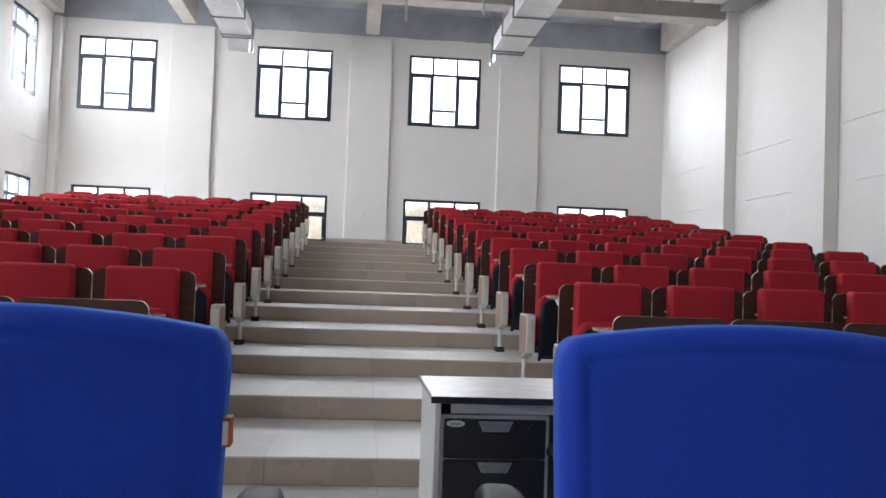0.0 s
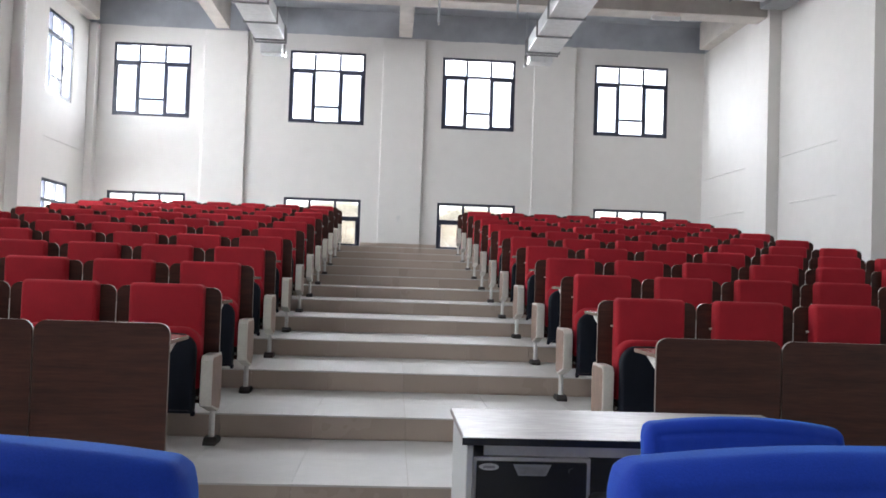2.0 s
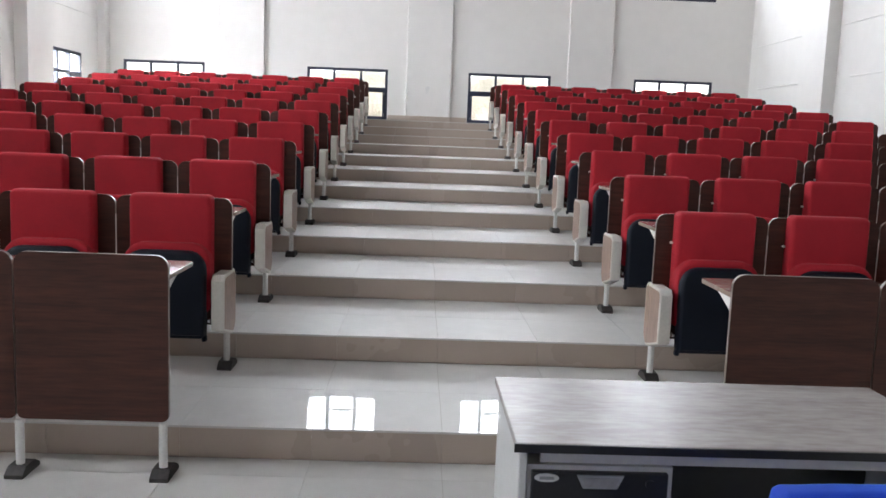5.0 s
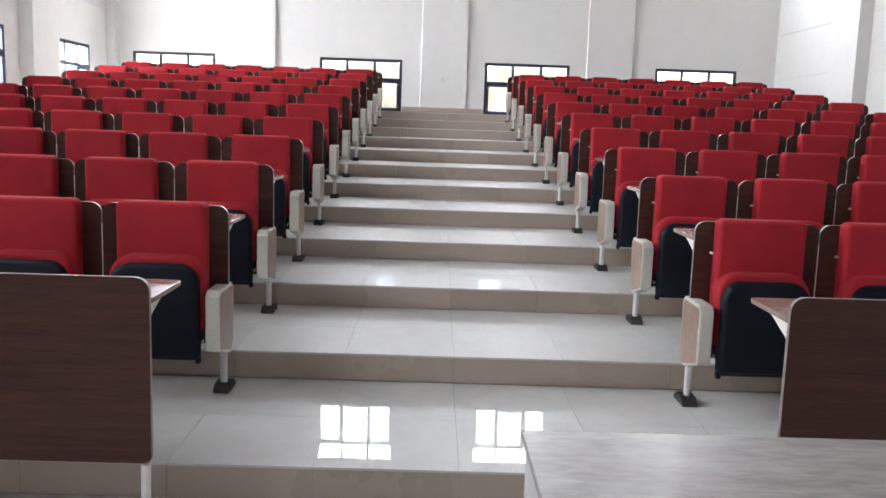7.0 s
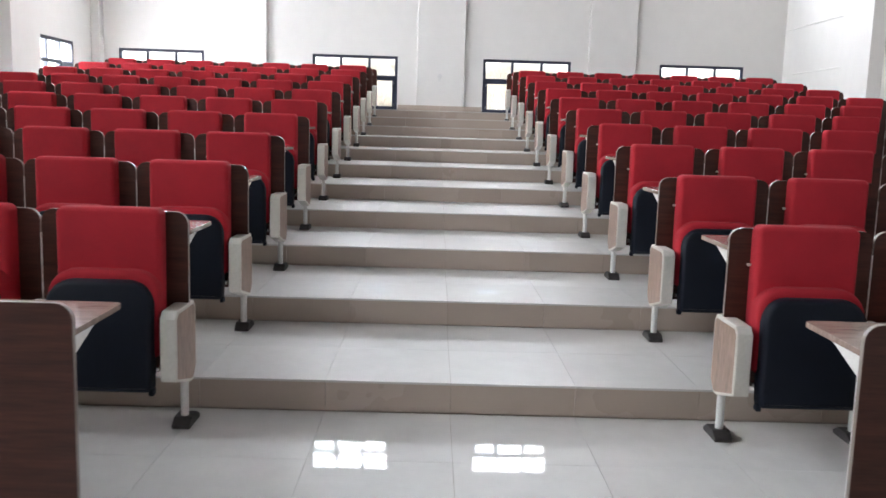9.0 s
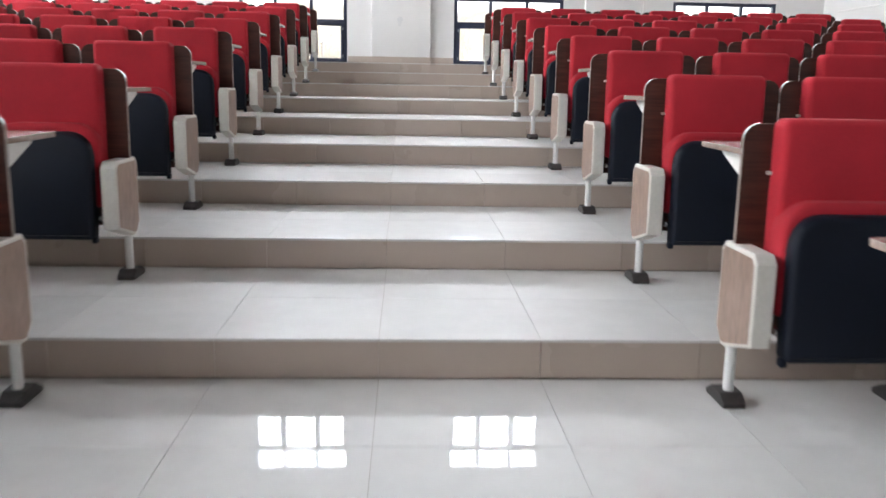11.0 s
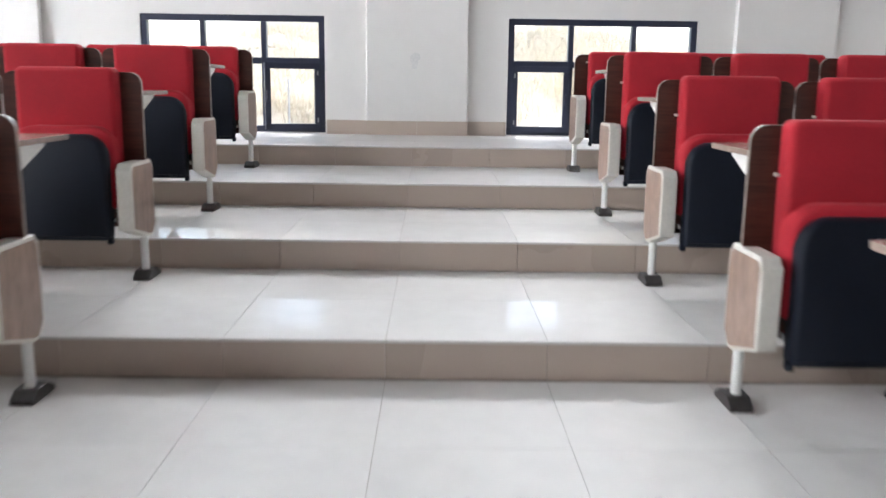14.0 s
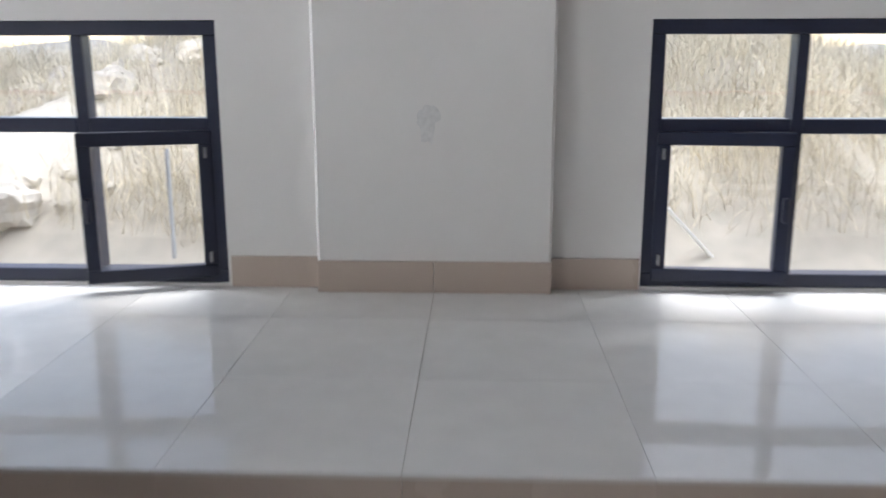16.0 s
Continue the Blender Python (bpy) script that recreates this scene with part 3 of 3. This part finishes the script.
# ---- auditorium seats ----
def panel_parts(e, rear=True, top=0.967):
    """Wooden back panel with light edge, and the writing tablet behind it."""
    hw = SEAT / 2 - 0.0015
    p = part("back_panel", slab(round_rect(-hw + 0.002, hw - 0.002, 0.252, top - 0.002, 0.052, 0.028), -0.011, 0.007), WOOD, e, "dark wood laminate back panel")
    part("edge_band", slab(round_rect(-hw + 0.0012, hw - 0.0012, 0.2512, top - 0.0012, 0.053, 0.029), -0.0085, 0.0095), EDGE_BAND, p, "pale edge band")
    for z in (0.30, 0.62):
        part("support_bar", box(-0.262, 0.262, 0.012, 0.038, z, z + 0.03), POST, e)
    if not rear:
        return
    t = part("writing_tablet", slab(round_rect(-hw + 0.004, hw - 0.004, 0.012, 0.42, 0.03, 0.002, 4), 0.862, 0.882, 0.002), TABLET, e, "glossy brown writing tablet")
    t.data.transform(Matrix(((1, 0, 0, 0), (0, 0, 1, 0), (0, 1, 0, 0), (0, 0, 0, 1))))
    t.data.flip_normals()
    for s in (-1, 1):
        out = [(0.012, 0.755), (0.012, 0.861), (0.29, 0.861), (0.28, 0.846), (0.04, 0.755)]
        part("bracket", slab(out, s * 0.262 - 0.014, s * 0.262 + 0.014, 0.002, 'x'), POST, e, "white steel bracket")


def cushion(w, h, d, rt, rb, bulge, y0, lean, z0):
    """A padded slab standing on z0, rounded in outline, swelling forward."""
    bm = slab(round_rect(-w / 2, w / 2, 0, h, rt, rb, 6), -d, 0)
    bmesh.ops.bevel(bm, geom=[e for e in bm.edges if all(abs(v.co.y + d) < 1e-5 for v in e.verts)], offset=min(0.022, d * 0.45), segments=3, affect='EDGES', profile=0.5)
    for v in bm.verts:
        k = v.co.z / h
        v.co.y += -bulge * math.sin(math.pi * min(1, max(0, k))) * (-v.co.y / d)
        v.co.y += lean * k
    bmesh.ops.translate(bm, verts=bm.verts, vec=(0, y0, z0))
    return bm


def audience_seat(rear=True, top=0.967):
    e = empty("auditorium_seat", "tip-up auditorium seat, red fabric, dark wood back, seat folded up", "seat", "rows of auditorium seats")
    panel_parts(e, rear, top)
    part("back_cushion", cushion(0.442, top - 0.43, 0.085, 0.032, 0.03, 0.012, -0.0115, 0.0, 0.448), FABRIC, e, "red fabric back cushion", smooth=True)
    s = part("seat", cushion(0.466, 0.375, 0.085, 0.11, 0.03, 0.01, -0.10, 0.02, 0.352), FABRIC, e, "folded red seat cushion", smooth=True)
    part("seat_shell", cushion(0.440, 0.470, 0.075, 0.105, 0.02, 0.014, -0.178, 0.035, 0.222), SHELL, s, "black plastic seat shell", smooth=True)
    for x in (-0.222, 0.222):
        part("hinge", box(min(x, x * 1.10), max(x, x * 1.10), -0.20, -0.17, 0.30, 0.325, 0.006), CHROME, e, "metal hinge")
        part("stop", box(x * 0.98 - 0.012, x * 0.98 + 0.012, -0.235, -0.20, 0.206, 0.238, 0.005), SHELL, e, "black rubber stop")
    part("clip", box(-0.236, -0.222, -0.03, -0.0115, 0.80, 0.812, 0.002), CREAM, e)
    return e


def stand(arm):
    e = empty("seat_stand", "white steel seat leg with a dark foot" + (" and cream armrest panel" if arm else ""), "seat leg", "seat stands")
    foot = slab([(-0.055, 0.0), (-0.055, 0.018), (-0.015, 0.044), (0.07, 0.044), (0.115, 0.018), (0.115, 0.0)], -0.040, 0.040, 0.003, 'x')
    part("foot", foot, FOOTPAD, e, "dark rubber foot")
    part("post", rod((0, 0.016, 0.04), (0, 0.016, 0.24), 0.0185, 12), POST, e)
    part("upright", box(-0.016, 0.016, -0.010 if arm else 0.012, 0.030 if arm else 0.038, 0.22, 0.861, 0.003), POST, e)
    if arm:
        a, b = -0.215, 0.085
        out = [(b, 0.258), (0.035, 0.205), (-0.005, 0.205), (a, 0.265), (a, 0.535), (a + 0.03, 0.566), (b - 0.03, 0.566), (b, 0.535)]
        p = part("armrest", slab(out, -0.035, 0.035, 0.007, 'x'), CREAM, e, "cream plastic armrest panel")
        inn = [(b - 0.014, 0.265), (0.031, 0.220), (-0.001, 0.220), (a + 0.014, 0.273), (a + 0.014, 0.53), (a + 0.036, 0.55), (b - 0.036, 0.55), (b - 0.018, 0.53)]
        for s in (-1, 1):
            x0, x1 = sorted((s * 0.0335, s * 0.0365))
            part("insert", slab(inn, x0, x1, 0, 'x'), INSERT, p, "light wood-grain insert")
    return e


seat0, stand0, bare0 = audience_seat(), stand(True), stand(False)
last0 = audience_seat(False, 0.862)
tagged(last0, "tip-up auditorium seat of the last row, low red back, folded up")
front0 = empty("front_desk_panel", "dark wood front panel with a writing tablet behind it", "desk panel", "front row panels")
panel_parts(front0)
used = set()


def place(ob, x, y, z):
    m = pose(x, y, z)
    if ob not in used:
        used.add(ob)
        ob.matrix_basis = m
        return ob
    return copy_thing(ob, m)


for s in (-1, 1):
    inner = INNER[(s + 1) // 2]
    for k in range(0, ROWS_OF_SEATS + 1):
        y, z = FOOT + (k - 1) * PITCH, k * RISE
        for i in range(SEATS + 1):
            x = inner + i * SEAT - 0.005
            x = ARM[(s + 1) // 2] if i == 0 else x - 0.030 if i == SEATS else x
            place(stand0 if k else bare0, s * x, y, z)
            if i < SEATS:
                place((last0 if k == ROWS_OF_SEATS else seat0) if k else front0, s * (inner + (i + 0.5) * SEAT - 0.005), y, z)

# ---- outside: bank of dry soil, rocks, grass ----
def bank(x, y):
    d = y - (BACK + 0.45)
    h = DECK - 0.12
    if d > 0:
        h += (1.15 * (1 - math.exp(-d / 1.5)) + 0.04 * min(d, 9)) * (0.72 + 0.33 * math.exp(-((abs(x - 0.05) - 1.95) / 0.95) ** 4))
    h += 0.22 * noise.noise(Vector((x * 0.45, y * 0.5, 1.7))) * min(1, max(0, d) / 1.5)
    h += 0.10 * noise.noise(Vector((x * 1.7, y * 1.6, 7.0))) * min(1, max(0, d) / 0.8)
    return h


bm = bmesh.new()
xs = [-300, -120, -60, -30] + [-16 + 0.32 * i for i in range(101)] + [30, 60, 120, 300]
ys = [BACK + 0.26 + 0.22 * i for i in range(52)] + [32, 45, 80, 160, 400]
rows_v = [[bm.verts.new((x, y, bank(x, min(y, 30)))) for x in xs] for y in ys]
for j in range(len(ys) - 1):
    for i in range(len(xs) - 1):
        bm.faces.new((rows_v[j][i], rows_v[j][i + 1], rows_v[j + 1][i + 1], rows_v[j + 1][i]))
edge = rows_v[0]
low = [bm.verts.new((v.co.x, BACK + 0.26, -0.3)) for v in edge]
far = [bm.verts.new((v.co.x, -400, -0.3)) for v in edge]
for i in range(len(edge) - 1):
    bm.faces.new((low[i], low[i + 1], edge[i + 1], edge[i]))
    bm.faces.new((far[i], far[i + 1], low[i + 1], low[i]))
structure("ground", bm, SOIL, "dry sandy soil bank rising behind the hall", "ground")
rng = random.Random(4)
for k in range(170):
    x, y = rng.uniform(-5.5, 5.5), BACK + 0.7 + 3.4 * rng.random() ** 1.4
    r = 0.04 + 0.16 * rng.random() ** 2.2
    if x > 0.4:
        r = 0.02 + 0.35 * (r - 0.03)
        if y < BACK + 1.6 or k % 3:
            continue
    bm = bmesh.new()
    bmesh.ops.create_icosphere(bm, subdivisions=3, radius=r)
    for v in bm.verts:
        d = v.co.normalized()
        v.co *= 1 + 0.35 * noise.noise(d * 1.6 + Vector((k, 0, 0))) + 0.12 * noise.noise(d * 4 + Vector((0, k, 0)))
        v.co.z *= 0.75
    rock = tagged(part("boulder", bm, ROCK), "pale weathered boulder half sunk in the soil bank", "boulder", "boulders on the bank")
    rock.matrix_basis = pose(x, y, bank(x, y) + r * 0.1, 0, 0, rng.uniform(0, 360))
verts, faces = [], []
for k in range(9000):
    x, y = rng.uniform(-7, 7), BACK + 0.75 + 4.2 * rng.random()
    if noise.noise(Vector((x * 0.6, y * 0.6, 3.3))) < rng.uniform(-0.35, 0.25) - 0.12 * (y - BACK - 1.5):
        continue
    z = bank(x, y)
    for b in range(rng.randint(8, 14)):
        a, hgt, ln = rng.uniform(0, 6.283), rng.uniform(0.06, 0.44), rng.uniform(0.06, 0.42)
        dx, dy, w = math.cos(a), math.sin(a), rng.uniform(0.0015, 0.0042)
        o, n0 = Vector((x + rng.gauss(0, 0.09), y + rng.gauss(0, 0.09), z - 0.03)), len(verts)
        for t in (0, 0.5, 1):
            c = o + Vector((dx * ln * t * t, dy * ln * t * t, hgt * t * (1 - 0.25 * t)))
            ww = w * (1 - 0.8 * t)
            verts += [c + Vector((-dy, dx, 0)) * ww, c - Vector((-dy, dx, 0)) * ww]
        faces += [(n0, n0 + 1, n0 + 3, n0 + 2), (n0 + 2, n0 + 3, n0 + 5, n0 + 4)]
me = bpy.data.meshes.new("dry_grass")
me.from_pydata([tuple(v) for v in verts], [], faces)
me.materials.append(STRAW)
tagged(new("dry_grass", me), "tall dry straw-coloured grass on the bank", "grass", kind="stuff")
e = empty("pipe_outside", "thin white plastic pipe lying down the bank", "pipe")
part("pipe", rod((1.09, BACK + 0.65, DECK + 0.24), (1.356, BACK + 0.62, DECK - 0.04), 0.010, 8), POST, e)
POLE = (-1.335, BACK + 0.60)
e = empty("marker_pole", "thin pale pole standing in the soil", "pole")
part("pole", rod((*POLE, bank(*POLE) - 0.05), (*POLE, DECK + 0.52), 0.011, 8), PIPE, e)

# ---- tiers and their tiles ----
GAP, T = 0.0016, 0.010
JOINT = -0.605
cols = []
i0 = math.floor((-SIDE - JOINT) / 0.6)
for i in range(i0, i0 + 26):
    a, b = max(-SIDE, JOINT + i * 0.6), min(SIDE, JOINT + (i + 1) * 0.6)
    if b - a > 0.02:
        cols.append((a, b))
shared = {}


def tile_mesh(w, d, h, mat, key):
    k = (round(w, 4), round(d, 4), round(h, 4), key)
    if k not in shared:
        bm = box(-w / 2, w / 2, -d / 2, d / 2, -h / 2, h / 2)
        if key == "r":
            bmesh.ops.bevel(bm, geom=[e for e in bm.edges if all(v.co.y < 0 for v in e.verts)], offset=0.0012, segments=1, affect='EDGES')
        shared[k] = finish(bm, "tile", mat)
    return shared[k]


def tile(parent, a, b, c, d, z0, z1, mat, key):
    ob = new("tile", tile_mesh(b - a, d - c, z1 - z0, mat, key))
    ob.parent = parent
    ob.matrix_basis = Matrix.Translation(((a + b) / 2, (c + d) / 2, (z0 + z1) / 2))


def tread(parent, y0, y1, z, first=0.6):
    ys_ = [y0]
    while ys_[-1] < y1 - 0.03:
        ys_.append(min(y1, ys_[-1] + (first if len(ys_) == 1 else 0.6)))
    for a, b in cols:
        for c, d in zip(ys_, ys_[1:]):
            tile(parent, a + GAP / 2, b - GAP / 2, c + GAP / 2, d - GAP / 2, z - T, z, TILE, "t")


for k in range(0, 13):
    y0 = FRONT if k == 0 else (k - 1) * PITCH
    y1 = k * PITCH if k < 12 else BACK
    z = k * RISE
    name = "floor" if k == 0 else "tier_%d" % k
    label = "polished pale tiled floor before the tiers" if k == 0 else "stepped tier with polished pale tiles and beige risers"
    f = structure(name, box(-SIDE, SIDE, y0 + (0.012 if k else 0), y1 + 0.011, (k - 1) * RISE - (0.05 if k < 2 else 0.0), z - T * 0.35), GROUT, label, "floor")
    if k == 0:
        tread(f, -0.0 - 13 * 0.6 - 0.2, 0.0, 0.0, 0.6)
    else:
        tread(f, y0 - 0.006, y1 - 0.001, z, 0.612)
        for a, b in cols:
            tile(f, a + GAP / 2, b - GAP / 2, y0, y0 + 0.0118, z - RISE + 0.001, z - T - 0.001, RISER, "r")
# skirting of riser tiles along the back wall
sk = empty("baseboard", "beige tile skirting along the back wall", "baseboard", kind="structure")
for a, b in ((-SIDE, -6.575), (-4.81, -4.502), (-3.528, -2.64), (-0.87, -0.492), (0.481, 0.85), (2.665, 2.988), (3.952, 4.475), (6.225, SIDE)):
    n = max(1, round((b - a) / 0.45))
    for i in range(n):
        tile(sk, a + (b - a) * i / n + 0.001, a + (b - a) * (i + 1) / n - 0.001, BACK - 0.012, BACK - 0.001, DECK + 0.001, DECK + 0.134, RISER, "r")
for a, b in PILASTERS:
    mid = (a + b) / 2
    for c, d in ((a, mid), (mid, b)):
        tile(sk, c + 0.001, d - 0.001, BACK - 0.083, BACK - 0.071, DECK + 0.001, DECK + 0.134, RISER, "r")
